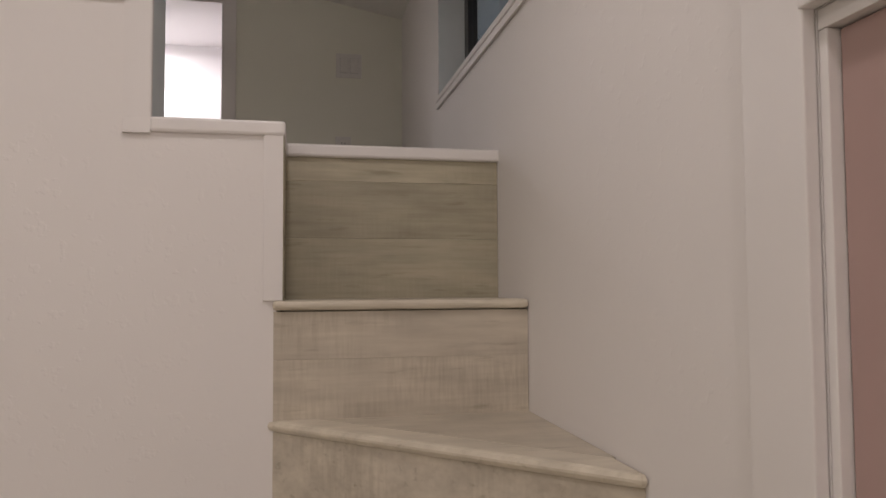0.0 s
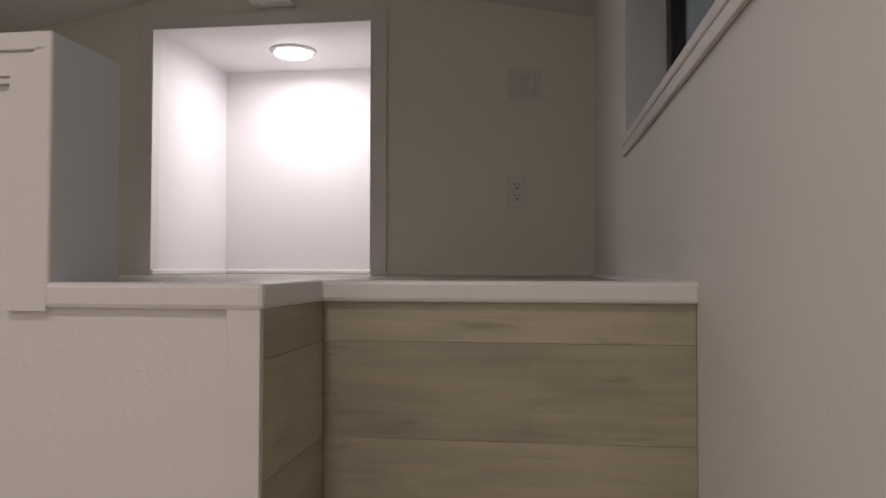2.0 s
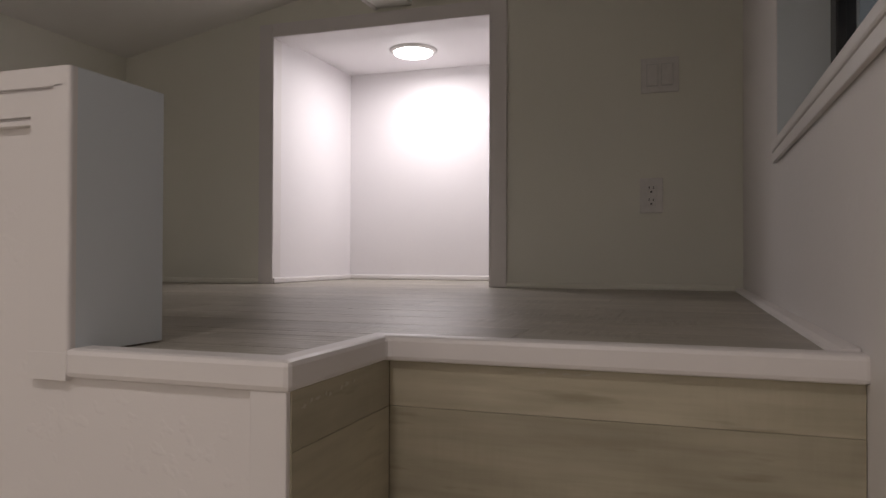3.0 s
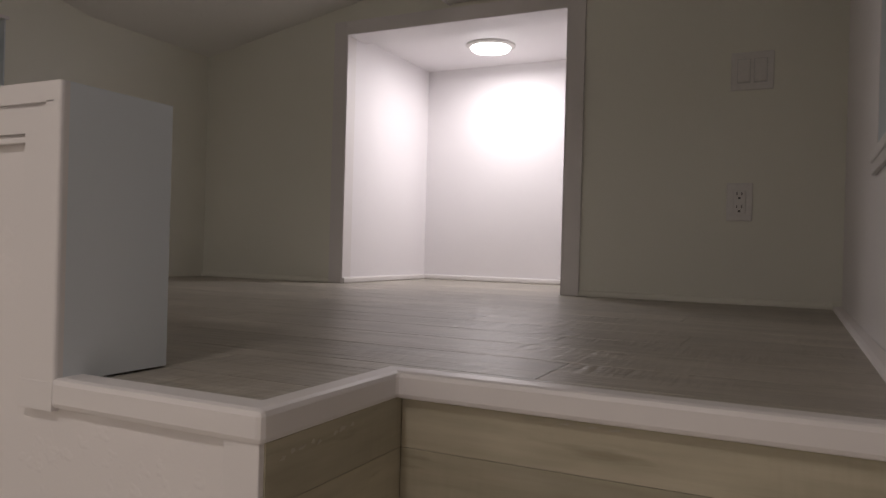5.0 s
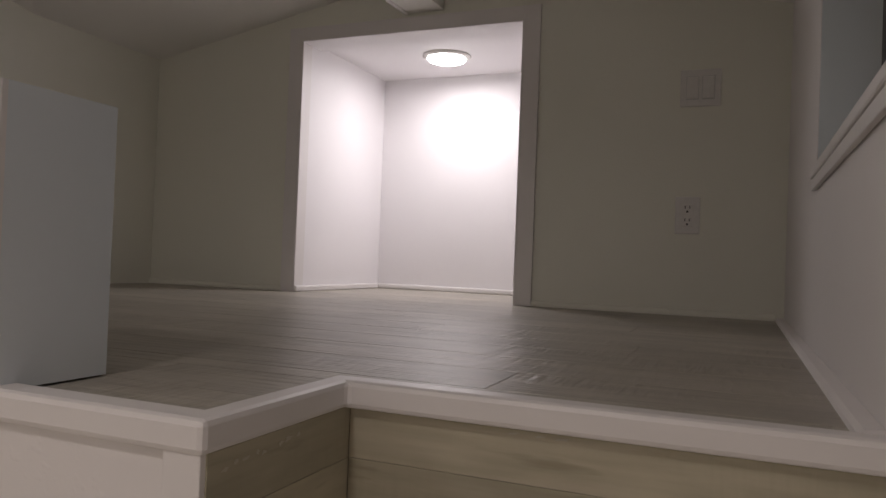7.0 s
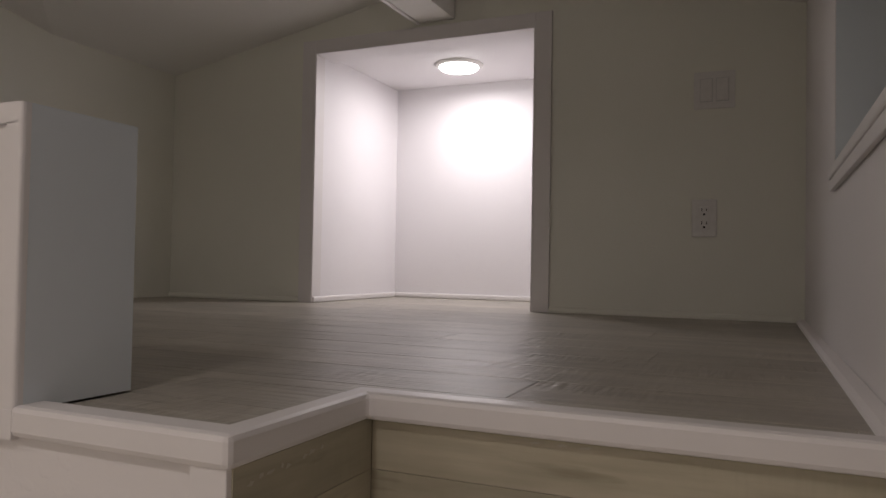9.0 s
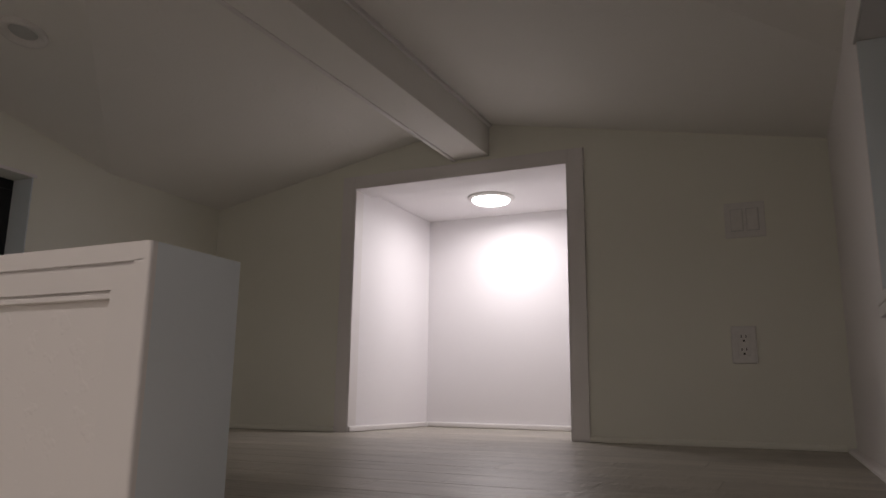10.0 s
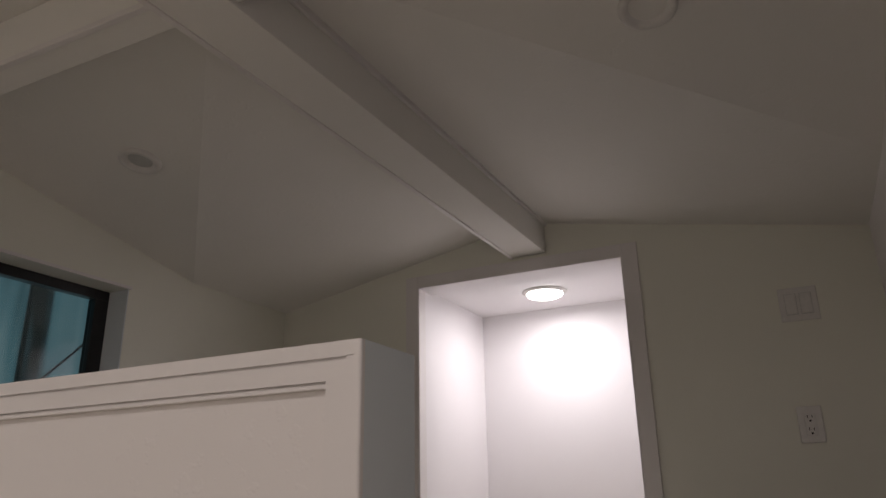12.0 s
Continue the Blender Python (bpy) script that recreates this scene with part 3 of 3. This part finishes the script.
deck = empty("loft_floor", "washed oak vinyl planks on the loft floor", "floor", kind="structure")
W = 0.1415
row, y = 0, 1.698
FIRST = 1.7475
while y < NY - 0.001:
    y1 = min(y + W if row else FIRST, NY)
    x0, x1 = (X_LEFT, 0.0) if (y + y1) / 2 < Y_FAR else (NX0, NX1)
    if y < Y_FAR < y1:
        y1 = Y_FAR
    x = x0 - (0.37 * row % 1.2) - rng.uniform(0, 0.2)
    while x < x1 - 0.001:
        a, b = max(x, x0), min(x + 1.2, x1)
        if b - a > 0.02:
            lay(deck, plank_mesh((b - a - 0.0002, y1 - y - 0.0010), 0, 2, soft=0.0009), ((a + b) / 2, (y + y1) / 2, LOFT - 0.006), FLOOR)
        x += 1.2
    y, row = y1, row + 1
for a, b, y0, y1 in ((KX + 0.001, -0.541, 1.5775, 1.697), (X_LEFT, KX - 0.0, 1.579, 1.697), (KX + 0.001, -0.541, 1.476, 1.5765)):
    lay(deck, plank_mesh((b - a - JOINT, y1 - y0 - JOINT), 0, 2), ((a + b) / 2, (y0 + y1) / 2, LOFT - 0.006), FLOOR)

skirt = empty("stair_face", "washed oak planks facing the loft edge", "wall", kind="structure")
levels = [T0 + 0.001, 1.4225, 1.2875, B_TOP - 0.006]
for hi, lo in zip(levels, levels[1:]):
    lay(skirt, plank_mesh((-X_SIDE - 0.001, hi - lo - JOINT), 0, 1), (X_SIDE / 2 - 0.0002, Y_EDGE + 0.006, (hi + lo) / 2), WOOD_X)
    lay(skirt, plank_mesh((Y_EDGE - Y_FRONT, hi - lo - JOINT), 1, 0), (X_SIDE - 0.006, (Y_EDGE + Y_FRONT) / 2, (hi + lo) / 2), WOOD_Y)

# dried paint on the side planks and along the face
prng = random.Random(9)


def smear(across, u, v, length, height, w):
    """A thin ragged flake: across 0 lies on the side planks (u along y), 1 on the face (u along x)."""
    ring = []
    for k in range(11):
        a = 2 * math.pi * k / 11
        rr = prng.uniform(0.45, 1.2)
        ring.append((u + length * rr * math.cos(a), v + height * rr * math.sin(a) + 0.12 * length * math.cos(a)))
    part("paint_smear", prism(ring, across, w - 0.0004, w + 0.0004), SMEAR, skirt, "dried pale paint smear")


for cy, cz, ln in ((1.470, 1.461, 0.005), (1.483, 1.4645, 0.004), (1.497, 1.464, 0.006), (1.513, 1.4655, 0.003), (1.522, 1.463, 0.005), (1.548, 1.466, 0.004), (1.561, 1.4675, 0.007), (1.577, 1.468, 0.003)):
    smear(0, cy, cz, ln, 0.0022, X_SIDE)
for cx, ln in ((-0.325, 0.008), (-0.298, 0.005), (-0.275, 0.009)):
    smear(1, cx, 1.4715, ln, 0.0012, Y_EDGE)
